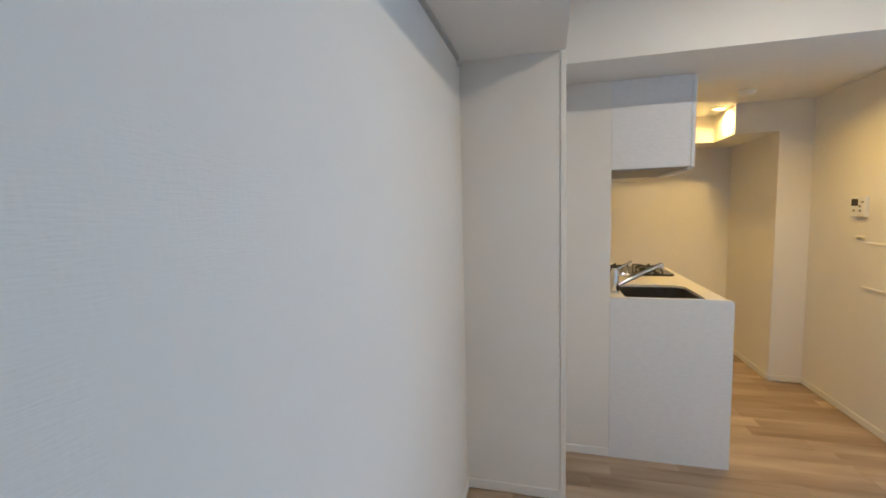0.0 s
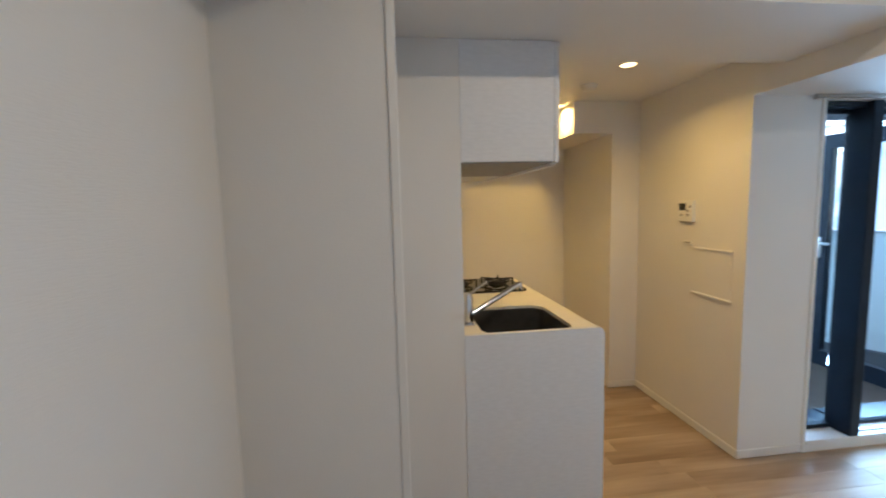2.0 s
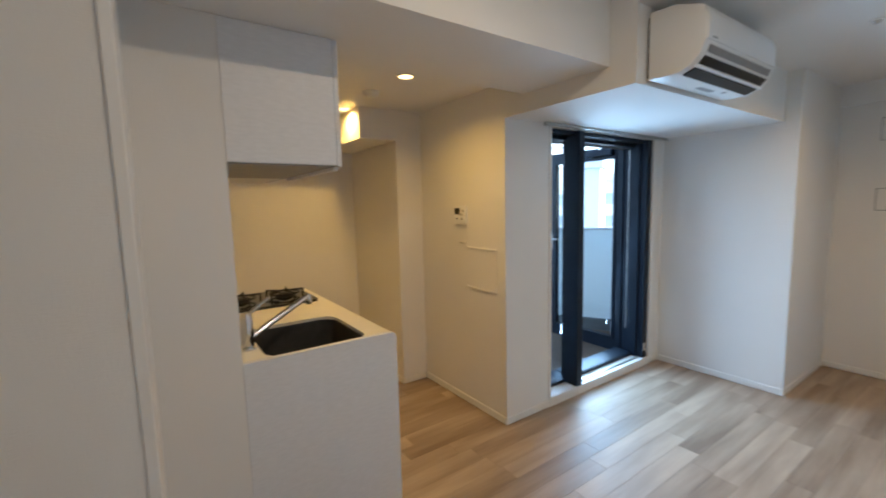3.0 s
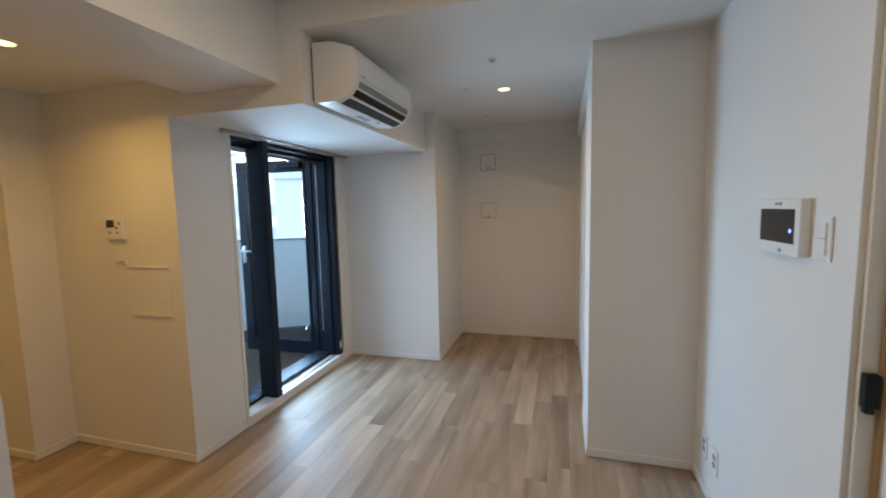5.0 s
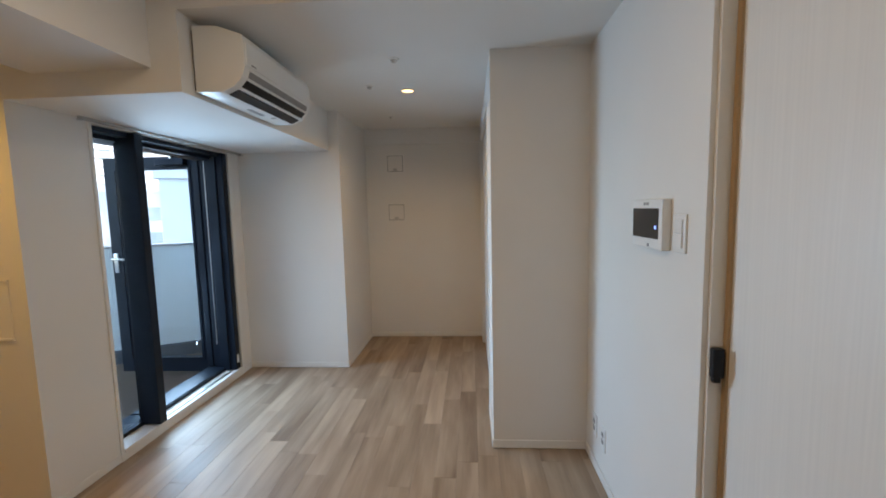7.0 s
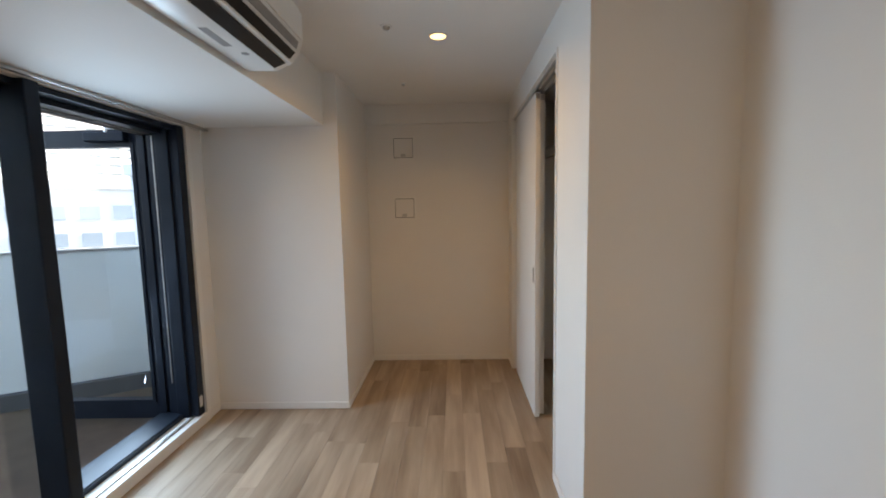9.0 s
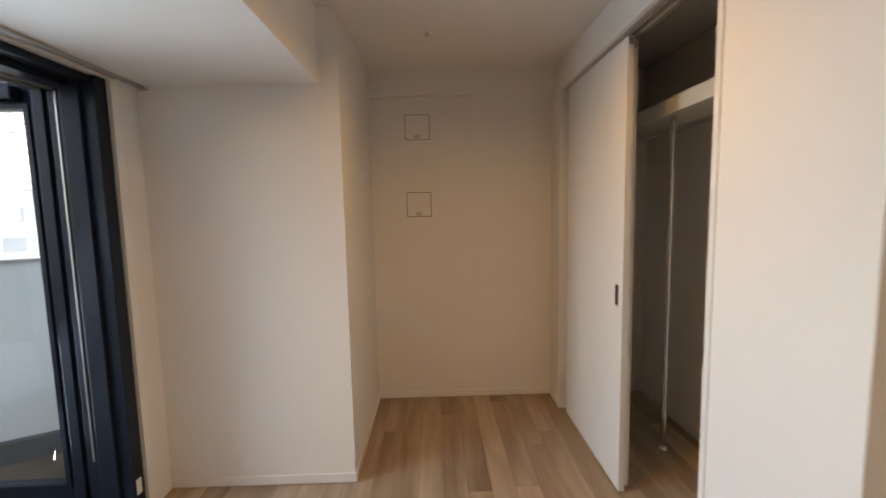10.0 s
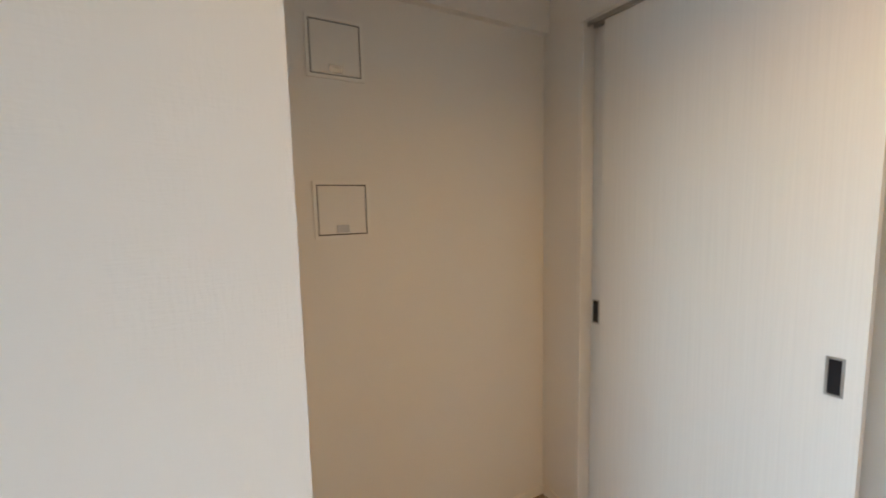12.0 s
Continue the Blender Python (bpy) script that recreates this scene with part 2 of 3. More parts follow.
# ---- walls ----
solid("wall_south", box(X_FACE, -0.05, 0, 2.2, Y_SOUTH, TOP), PAPER, "white linen-textured wallpapered wall, evenly lit", "wall")
solid("wall_post", box(X_KIT, -0.05, 0, X_FACE, Y_POST, TOP), PAPER, "white wallpapered wall end beside the kitchen", "wall")
solid("wall_kitchen_south", box(-4.1, 0.5, 0, X_KIT, Y_COUNTER, TOP), PAPER, "white wallpapered wall behind the kitchen counter", "wall")
solid("wall_kitchen_back", box(-4.1, Y_COUNTER, 0, X_BACK, 2.30, TOP), PAPER, "cream-lit wallpapered wall at the back of the kitchen", "wall")
solid("wall_niche", box(X_BACK, 2.18, 0, X_NICHE, 2.56, TOP), PAPER, "white wallpapered wall stub beside the kitchen niche", "wall")
solid("wall_remote", prism([(X_NICHE, Y_FRONT), (X_WIN, Y_FRONT), (X_WIN, 2.795), (-2.47, 2.795), (-2.47, 2.56), (X_NICHE, 2.56)], "z", 0, TOP),
      PAPER, "white wallpapered wall with the heater control", "wall")
solid("wall_over_window", box(-2.47, 2.795, Z_BEAM, X_WIN, 4.42, TOP), PAPER, "white wall above the balcony door", "wall")
solid("wall_beside_window", box(-2.47, 4.12, 0, X_WIN, Y_PIL + 0.18, Z_BEAM), PAPER, "white wall strip beside the balcony door", "wall")
solid("wall_pillar", box(X_WIN, Y_PIL, 0, X_PIL, Y_NORTH + 0.15, TOP), PAPER, "white wallpapered corner pillar", "wall")
solid("wall_north", box(X_PIL, Y_NORTH, 0, 0.9, Y_NORTH + 0.15, TOP), PAPER, "white wallpapered end wall with two hatches", "wall")
solid("wall_east", prism([(X_RIGHT, 1.86), (X_RIGHT, Y_CLO), (X_CLO, Y_CLO), (X_CLO, 3.47), (0.10, 3.47), (0.10, 3.10), (0.66, 3.10), (0.66, 1.86)], "z", 0, TOP),
      PAPER, "white wallpapered wall with the intercom and closet corner", "wall")
solid("wall_closet_back", box(0.66, 3.0, 0, 0.80, Y_NORTH, TOP), PAPER, "white wallpapered closet back wall", "wall")
solid("wall_over_closet", box(X_CLO, 3.47, 2.105, 0.10, Y_NORTH, TOP), PAPER, "white wall above the closet doors", "wall")
solid("wall_closet_end", box(X_CLO, 4.965, 0, 0.10, Y_NORTH, 2.105), PAPER, "white narrow wall beside the closet doors", "wall")
solid("wall_over_entry", box(X_RIGHT, 0.59, 2.08, 0.66, 1.86, TOP), PAPER, "white wall above the sliding entry door", "wall")
solid("wall_hall_north", box(0.66, 1.86, 0, 2.2, 2.0, TOP), PAPER, "white wallpapered hallway wall", "wall")
solid("wall_hall_end", box(2.2, -0.05, 0, 2.35, 2.0, TOP), PAPER, "white wallpapered hallway end wall", "wall")

# ---- ceilings and beams ----
solid("ceiling_start", box(X_FACE, Y_SOUTH, CEIL_START, X_RIGHT, Y_POST, TOP), CEIL, "white lowered ceiling strip along the wall", "ceiling")
solid("ceiling_kitchen", box(X_BACK, Y_COUNTER, CEIL_KIT, X_INNER, 2.40, TOP), CEIL, "white lowered kitchen ceiling", "ceiling")
solid("beam_kitchen", prism([(X_INNER, Y_COUNTER), (X_KIT, Y_COUNTER), (X_KIT, Y_POST), (X_DROP, Y_POST), (X_DROP, Y_FRONT), (X_INNER, Y_FRONT)], "z", Z_LIP, TOP), CEIL, "white kitchen ceiling edge and drop face", "ceiling")
solid("ceiling_bay", box(X_DROP, Y_POST, CEIL_BAY, X_RIGHT, Y_FRONT, TOP), CEIL, "white raised ceiling", "ceiling")
solid("ceiling_far", box(-1.345, Y_FRONT, CEIL_FAR, 0.66, Y_NORTH, TOP), CEIL, "white ceiling with a round downlight", "ceiling")
solid("beam_window", box(X_WIN, Y_FRONT, Z_BEAM, -1.345, Y_PIL, TOP), CEIL, "white wallpapered beam over the balcony door", "beam")
solid("beam_north", box(X_PIL, Y_NORTH - 0.035, 2.12, X_CLO, Y_NORTH, CEIL_FAR), CEIL, "shallow white beam along the end wall", "beam")
solid("soffit_niche", box(X_BACK, 1.887, 1.926, X_NICHE, 2.18, CEIL_KIT), PAPER, "white boxed-in duct over the niche", "soffit")
solid("soffit_back", box(X_BACK, Y_COUNTER, 1.926, -3.55, 1.887, CEIL_KIT), PAPER, "white boxed-in duct on the kitchen back wall", "soffit")
solid("ceiling_hall", box(X_RIGHT, Y_SOUTH, 2.30, 2.2, 1.86, TOP), CEIL, "white hallway ceiling", "ceiling")

# unseen block, added so that no sun falls on the balcony and parapet
solid("wall_sun_block", box(-2.47, -3, TOP, 4, 9, 14), PAPER, "unseen block over the room, added to shade the balcony from the sun", "wall")

# ---- baseboards ----
def baseboard(x0, y0, x1, y1):
    solid("baseboard", box(x0, y0, 0.003, x1, y1, 0.052, 0.0025, 1), TRIM, "slim white baseboard", "baseboard")


baseboard(X_FACE, Y_SOUTH, 0.50, Y_SOUTH + 0.008)
baseboard(X_FACE, Y_SOUTH + 0.008, X_FACE + 0.008, Y_POST - 0.024)
baseboard(X_KIT, Y_POST, X_KIT + 0.008, Y_COUNTER - 0.001)
baseboard(X_NICHE, 2.18, X_NICHE + 0.008, Y_FRONT)
baseboard(X_NICHE + 0.008, Y_FRONT - 0.008, X_WIN, Y_FRONT)
baseboard(X_BACK, 2.172, X_NICHE, 2.18)
baseboard(X_WIN, Y_FRONT - 0.008, X_WIN + 0.008, 2.793)
baseboard(X_WIN, 4.122, X_WIN + 0.008, Y_PIL - 0.008)
baseboard(X_WIN + 0.008, Y_PIL - 0.008, X_PIL, Y_PIL)
baseboard(X_PIL, Y_PIL - 0.008, X_PIL + 0.008, Y_NORTH - 0.008)
baseboard(X_PIL, Y_NORTH - 0.008, X_CLO, Y_NORTH)
baseboard(X_CLO - 0.008, 4.968, X_CLO, Y_NORTH - 0.008)
baseboard(X_CLO, Y_CLO - 0.008, X_RIGHT - 0.008, Y_CLO)
baseboard(X_CLO - 0.008, Y_CLO - 0.008, X_CLO, 3.455)
baseboard(X_RIGHT - 0.008, 1.87, X_RIGHT, Y_CLO)
baseboard(0.652, 3.47, 0.66, Y_NORTH)

solid("trim", box(X_FACE, Y_POST - 0.024, 0, X_FACE + 0.006, Y_POST + 0.001, CEIL_START, 0.002, 1), TRIM, "white vertical corner bead", "trim")

# ---- balcony door: white casing, dark sash, narrow fixed pane, leaf swung out ----
Y0, Y1 = 2.795, 4.118
window = thing("window_1", "dark navy aluminium balcony door unit in a white casing", "window", kind="structure")
part("casing", ring(rect(Y0, 0.0, Y1, Z_BEAM - 0.001), rect(Y0 + 0.020, 0.046, Y1 - 0.042, Z_BEAM - 0.020), "x", -2.33, X_WIN + 0.008), TRIM, window, "white casing")
part("sill", box(-2.33, Y0 + 0.021, 0.047, -2.156, Y1 - 0.043, 0.070, 0.003), TRIM, window, "white sill board")
part("sill_edge", box(-2.212, Y0 + 0.30, 0.070, -2.196, Y1 - 0.11, 0.078, 0.001), SATIN, window, "bright metal sill edging")
fr = part("window_frame", ring(rect(Y0 + 0.021, 0.071, 4.062, Z_BEAM - 0.021), rect(Y0 + 0.034, 0.094, 4.020, 1.872), "x", -2.43, -2.262), SASH, window)
part("head_cover", box(-2.262, Y0 + 0.022, 1.896, -2.190, 4.060, Z_BEAM - 0.022, 0.003), SASH, fr)
part("head_groove", join(box(-2.398, 3.16, 1.866, -2.390, 4.01, 1.872), box(-2.345, 3.16, 1.866, -2.338, 4.01, 1.872)), GREY, fr, "grey weather strip")
part("mullion", join(box(-2.285, 3.085, 0.0715, -2.150, 3.148, Z_BEAM - 0.022, 0.005), box(-2.33, 3.125, 0.094, -2.285, 3.150, 1.89, 0.003)), SASH, window)
part("pane", box(-2.285, Y0 + 0.032, 0.092, -2.277, 3.09, 1.875), GLASS, window, "clear glass").visible_shadow = False
# hinge-side post: proud cover, stepped fins and hinge rail
post = part("post", join(box(-2.262, 4.000, 0.0715, -2.168, 4.062, Z_BEAM - 0.023, 0.005), box(-2.30, 3.985, 0.0715, -2.225, 4.003, 1.895, 0.003),
                         box(-2.36, 4.004, 0.094, -2.262, 4.022, 1.875, 0.003), box(-2.43, 4.008, 0.094, -2.385, 4.024, 1.875, 0.003)), SASH, window)
part("strip", box(-2.335, 4.0005, 0.30, -2.327, 4.0045, 1.862, 0.001, 1), SATIN, post, "grey metal seal strip")
part("threshold", box(-2.425, 3.165, 0.094, -2.27, 4.0, 0.100, 0.002), SASH, window, "dark threshold track")
part("label", box(-2.1685, 4.012, 0.13, -2.1665, 4.042, 0.20), PLASTIC, window, "small white sticker")

# the leaf, hinged at the far jamb and standing open
leaf = thing("balcony_door", "open dark navy aluminium balcony door with clear glass", "door")
W, ZB, ZT = 0.845, 0.035, 1.915
part("leaf_frame", ring(rect(0, ZB, W, ZT), rect(0.085, ZB + 0.115, W - 0.085, ZT - 0.095), "x", -0.022, 0.022), SASH, leaf)
part("bead", ring(rect(0.078, ZB + 0.108, W - 0.078, ZT - 0.088), rect(0.098, ZB + 0.128, W - 0.098, ZT - 0.108), "x", -0.029, 0.029), SASH, leaf)
part("pane", box(-0.005, 0.09, ZB + 0.12, 0.005, W - 0.09, ZT - 0.10), GLASS, leaf, "clear glass").visible_shadow = False
closer = part("door_closer", box(-0.075, 0.10, ZT - 0.078, -0.022, 0.35, ZT - 0.022, 0.006), SASH, leaf, "dark hydraulic door closer")
part("closer_arm", join(tube((-0.05, 0.22, ZT - 0.02), (-0.05, 0.22, ZT + 0.008), 0.012), box(-0.058, 0.09, ZT - 0.004, -0.042, 0.23, ZT + 0.008, 0.002)), STEEL, closer, "bright metal closer arm")
lever = part("handle", join(box(-0.034, W - 0.062, 0.93, -0.022, W - 0.022, 1.10, 0.004), tube((-0.03, W - 0.042, 1.05), (-0.075, W - 0.042, 1.05), 0.010),
                            box(-0.085, W - 0.16, 1.04, -0.066, W - 0.032, 1.06, 0.006)), SATIN, leaf, "satin lever handle", True)
for hz in (0.35, 1.02, 1.62):
    part("hinge", join(tube((-0.03, -0.012, hz - 0.05), (-0.03, -0.012, hz + 0.05), 0.009), box(-0.032, -0.03, hz - 0.03, -0.026, 0.02, hz + 0.03, 0.001)), SASH, leaf, "dark metal hinge", True)
leaf.matrix_world = Matrix.Translation((-2.412, 4.085, 0.0)) @ Matrix.Rotation(radians(91), 4, "Z")

# tiled outer wall strip seen past the hinge side
lid = thing("floor_hatch", "pale metal escape hatch lid on the balcony floor", "hatch")
part("rim", ring(rect(-2.95, 4.125, -2.50, 4.42), rect(-2.935, 4.14, -2.515, 4.405), "z", -0.030, -0.012), CONCRETE, lid)
part("cover", box(-2.933, 4.142, -0.030, -2.517, 4.403, -0.016, 0.002), TRIM, lid, "pale painted cover")
part("handle", box(-2.75, 4.16, -0.016, -2.68, 4.18, -0.012, 0.001, 1), GREY, lid)
# thin yellow four-sided mark near the parapet kerb
mark = thing("floor_yellow_mark", "small flat yellow mark on the balcony floor", "sign")
part("plate", prism([(-3.14, 4.42), (-3.06, 4.40), (-3.01, 4.46), (-3.09, 4.475)], "z", -0.0298, -0.024), YELLOW, mark)
# bar added to draw the bright line below the open leaf
drip = thing("floor_bright_line", "slim metal bar added for a bright line under the open balcony door", "rail")
part("bar", box(-3.10, 4.075, -0.0295, -2.50, 4.100, -0.012, 0.003), SATIN, drip)
strip = thing("wall_balcony_side", "outer wall faced with small grey tiles", "wall", kind="structure")
part("backing", box(-2.76, 4.44, -0.03, -2.47, 4.60, 2.6), CONCRETE, strip)
tile_me = mesh_of("tile", box(-0.030, -0.008, -0.030, 0.030, 0.0, 0.030, 0.003, 1), TILE)
for i in range(4):
    for j in range(38):
        t = new("tile", tile_me)
        t.parent, t.location = strip, (-2.503 - 0.064 * i, 4.44, 0.02 + 0.064 * j)

# ---- balcony and what lies beyond ----
solid("balcony_floor", prism([(-6.2, 1.2), (-2.47, 1.2), (-2.47, 5.10), (-6.2, 3.05)], "z", -0.20, -0.03), CONCRETE, "grey concrete balcony floor", "floor")
solid("balcony_edge", box(-2.47, 2.795, -0.20, X_WIN - 0.01, 4.12, 0.045), CONCRETE, "grey concrete doorstep under the balcony door", "floor")
along = Matrix.Translation((-3.41, 4.432, 0)) @ Matrix.Rotation(radians(29), 4, "Z")
par = solid("wall_parapet", box(-3.3, 0.03, -0.03, 1.03, 0.18, 1.118, 0.01), PARAPET, "pale painted concrete balcony parapet", "wall")
par.matrix_world = along
kerb = solid("kerb_parapet", box(-3.3, -0.02, -0.03, 1.03, 0.03, 0.115, 0.008), KERB, "dark grey waterproofed kerb along the parapet", "kerb")
kerb.matrix_world = along
cap = solid("trim_parapet", box(-3.3, 0.01, 1.118, 1.03, 0.20, 1.135, 0.004), SATIN, "metal parapet coping", "trim")
cap.matrix_world = along
solid("ground", box(-2500, -2500, -22.3, 2500, 2500, -22.0), ASPHALT, "asphalt city ground far below", "ground")


def far_building(x, y, sx, sy, top, mat, louvre=False, storey=3.0):
    b = thing("apartment_building", "pale distant high-rise with bands of windows", "building")
    part("wall", box(-sx / 2, -sy / 2, 0, sx / 2, sy / 2, top + 22), mat, b)
    part("roof", box(-sx / 2 - 0.3, -sy / 2 - 0.3, top + 22, sx / 2 + 0.3, sy / 2 + 0.3, top + 22.8), mat, b)
    k = int((top + 20) / storey)
    pane = mesh_of("window", box(-0.9, -0.06, -0.5 if louvre else -0.75, 0.9, 0.02, 0.5 if louvre else 0.75), GLASS_FAR)
    rail = mesh_of("balcony", box(-sx / 2, -0.7, -0.25, sx / 2, 0, 0.35), mat)
    for j in range(max(2, k - (26 if louvre else 6)), k):
        z = 2 + storey * j
        if louvre:
            o = new("balcony", rail)
            o.parent, o.location = b, (0, -sy / 2, z - 0.9)
        for i in range(int(sx / 3)):
            o = new("window", pane)
            o.parent, o.location = b, (-sx / 2 + 1.6 + 3 * i, -sy / 2, z + 0.6)
    b.location = (x, y, -22)
    b.rotation_euler = (0, 0, math.atan2(-x, y) + (0.15 if louvre else -0.2))
    return b


far_building(-74, 82, 18, 14, 46, FACADE, True, 1.6)
far_building(-46, 50, 34, 10, 4.2, FACADE)
far_building(-25, 35, 2.4, 2.4, 4.4, FACADE_BLUE)
far_building(-58, 128, 26, 14, 24, FACADE)

# ---- kitchen ----
counter = thing("kitchen_counter", "white kitchen base unit with a wood-grain end panel", "kitchen counter")
part("end_panel", prism([(Y_COUNTER, 0.0), (1.43, 0.0), (1.43, 0.885), (1.424, 0.902), (1.408, 0.910), (Y_COUNTER, 0.910)], "x", X_KIT - 0.02, X_KIT + 0.004, 0.0015), LAMINATE, counter, "pale grain laminate end panel")
part("body", box(-3.105, Y_COUNTER, 0.0, X_KIT - 0.02, 1.385, 0.62), LAMINATE, counter)
part("plinth", box(-3.105, 1.385, 0.0, X_KIT - 0.02, 1.39, 0.08), BLACK, counter, "dark plinth")
for i in range(3):
    d = part("door", box(-3.10 + 0.42 * i, 1.386, 0.10, -2.69 + 0.42 * i, 1.405, 0.84, 0.002), LAMINATE, counter)
    part("handle", box(-3.08 + 0.42 * i, 1.405, 0.80, -2.71 + 0.42 * i, 1.418, 0.815, 0.003), SATIN, d, "slim satin handle")
# worktop with the sink cut-out
SX0, SX1, SY0, SY1 = -2.30, -1.852, 0.925, 1.325
hole = rounded(SX0, SY0, SX1, SY1, 0.075)


def worktop():
    bm = bmesh.new()
    outer = []
    x0, x1, y0, y1 = -3.115, X_KIT - 0.02, Y_COUNTER, 1.425
    cx, cy = (SX0 + SX1) / 2, (SY0 + SY1) / 2
    for u, v in hole:
        du, dv = u - cx, v - cy
        s = min(((x1 if du > 0 else x0) - cx) / du if abs(du) > 1e-6 else 9, ((y1 if dv > 0 else y0) - cy) / dv if abs(dv) > 1e-6 else 9)
        outer.append([cx + du * s, cy + dv * s])
    for c in ((x1, y1), (x0, y1), (x0, y0), (x1, y0)):
        i = min(range(len(outer)), key=lambda q: (outer[q][0] - c[0]) ** 2 + (outer[q][1] - c[1]) ** 2)
        outer[i] = list(c)
    return ring(outer, hole, "z", 0.862, 0.898)


part("worktop", worktop(), WORKTOP, counter, "cream worktop")
basin = part("sink", join(ring(rounded(SX0 - 0.004, SY0 - 0.004, SX1 + 0.004, SY1 + 0.004, 0.079), rounded(SX0 + 0.006, SY0 + 0.006, SX1 - 0.006, SY1 - 0.006, 0.069), "z", 0.69, 0.884),
                          prism(rounded(SX0 - 0.004, SY0 - 0.004, SX1 + 0.004, SY1 + 0.004, 0.079), "z", 0.678, 0.69)), SINK, counter, "dark grey composite sink bowl", True)
part("drain", tube((-2.08, 1.12, 0.69), (-2.08, 1.12, 0.697), 0.045, 24, bevel=0.002), SATIN, basin, "round metal drain")

faucet = thing("kitchen_faucet", "chrome single-lever faucet with a long slanted spout", "faucet")
part("base", join(box(-2.055, 0.862, 0.898, -1.985, 0.912, 0.906, 0.003), tube((-2.02, 0.887, 0.90), (-2.02, 0.887, 1.02), 0.024, 20, bevel=0.003)), STEEL, faucet, smooth=True)
part("spout", join(tube((-2.02, 0.89, 0.935), (-2.10, 1.15, 1.055), 0.012), tube((-2.10, 1.15, 1.062), (-2.103, 1.158, 1.02), 0.014, bevel=0.002)), STEEL, faucet, smooth=True)
part("lever", join(tube((-2.02, 0.887, 1.015), (-2.02, 0.887, 1.04), 0.024, 20, 0.018), tube((-2.02, 0.89, 1.03), (-2.09, 0.99, 1.075), 0.008, 12, 0.006)), STEEL, faucet, smooth=True)

hob = thing("gas_hob", "black two-burner gas hob set into the worktop", "gas hob")
part("plate", prism(rounded(-3.075, 0.87, -2.645, 1.375, 0.03), "z", 0.8985, 0.912, 0.002), SCREEN, hob, "glossy dark hob plate")
for bx, by in ((-2.86, 0.99), (-2.86, 1.235)):
    part("burner", join(tube((bx, by, 0.912), (bx, by, 0.924), 0.055, 24, 0.05), tube((bx, by, 0.924), (bx, by, 0.934), 0.036, 24, 0.03)), IRON, hob, "round burner cap")
    g = [ring([(bx + 0.085 * math.cos(a * math.pi / 12), by + 0.085 * math.sin(a * math.pi / 12)) for a in range(24)],
              [(bx + 0.077 * math.cos(a * math.pi / 12), by + 0.077 * math.sin(a * math.pi / 12)) for a in range(24)], "z", 0.930, 0.938)]
    for k in range(5):
        c, s = math.cos(k * 2 * math.pi / 5 + 0.3), math.sin(k * 2 * math.pi / 5 + 0.3)
        g.append(tube((bx + 0.035 * c, by + 0.035 * s, 0.946), (bx + 0.112 * c, by + 0.112 * s, 0.946), 0.005, 8))
        g.append(tube((bx + 0.109 * c, by + 0.109 * s, 0.912), (bx + 0.109 * c, by + 0.109 * s, 0.948), 0.005, 8))
    part("pan_support", join(*g), IRON, hob, "cast-iron pan support")

cup = thing("wall_cabinet", "white wall cabinet hung under the kitchen ceiling", "cabinet")
part("body", box(-2.52, Y_COUNTER, 1.594, X_KIT + 0.003, 1.208, Z_LIP - 0.002, 0.001, 1), LAMINATE, cup)
part("door", box(-2.18, 1.210, 1.590, X_KIT + 0.002, 1.228, Z_LIP - 0.004, 0.0015), LAMINATE, cup)
part("door", box(-2.52, 1.210, 1.590, -2.184, 1.228, Z_LIP - 0.004, 0.0015), LAMINATE, cup)
part("bottom_panel", box(-2.52, Y_COUNTER + 0.002, 1.589, X_KIT - 0.004, 1.20, 1.5935), GREY, cup, "grey underside")
part("front_lip", box(-2.52, 1.202, 1.578, X_KIT - 0.03, 1.226, 1.5895, 0.002), LAMINATE, cup)
hood = thing("range_hood", "slim grey range hood over the hob", "range hood")
part("canopy", prism([(Y_COUNTER, 1.600), (Y_COUNTER, 1.64), (1.15, 1.64), (1.24, 1.628), (1.24, 1.600)], "x", -3.12, -2.524, 0.002), GREY, hood)
part("chimney", box(-3.12, Y_COUNTER, 1.64, -2.524, 1.13, CEIL_KIT), LAMINATE, hood)
part("filter", box(-3.06, Y_COUNTER + 0.05, 1.592, -2.58, 1.20, 1.600, 0.002), SATIN, hood, "metal grease filter")

# ---- ceiling fittings ----
def downlight(x, y, z):
    d = thing("downlight", "round recessed warm ceiling downlight, lit", "downlight", "recessed downlights")
    circle = [(0.048 * math.cos(a * math.pi / 16), 0.048 * math.sin(a * math.pi / 16)) for a in range(32)]
    part("rim", ring(circle, [(u * 0.86, v * 0.86) for u, v in circle], "z", -0.006, 0.004), PLASTIC, d, "white rim", True)
    part("lens", tube((0, 0, -0.004), (0, 0, 0.002), 0.039, 32), LAMP, d, "glowing lens")
    d.location = (x, y, z)


for p in DOWNLIGHTS:
    downlight(*p)
bay = thing("ceiling_lamp", "small round warm ceiling lamp, lit", "lamp")
part("base", tube((-0.60, 1.46, CEIL_BAY - 0.012), (-0.60, 1.46, CEIL_BAY), 0.06, 32, bevel=0.002), PLASTIC, bay)
alarm = thing("smoke_detector", "white round smoke detector on the kitchen ceiling", "smoke detector")
part("base", tube((-2.74, 1.805, CEIL_KIT - 0.014), (-2.74, 1.805, CEIL_KIT), 0.052, 28, bevel=0.002), PLASTIC, alarm, smooth=True)
part("cover", tube((-2.74, 1.805, CEIL_KIT - 0.034), (-2.74, 1.805, CEIL_KIT - 0.014), 0.036, 28, 0.048, bevel=0.003), PLASTIC, alarm, smooth=True)
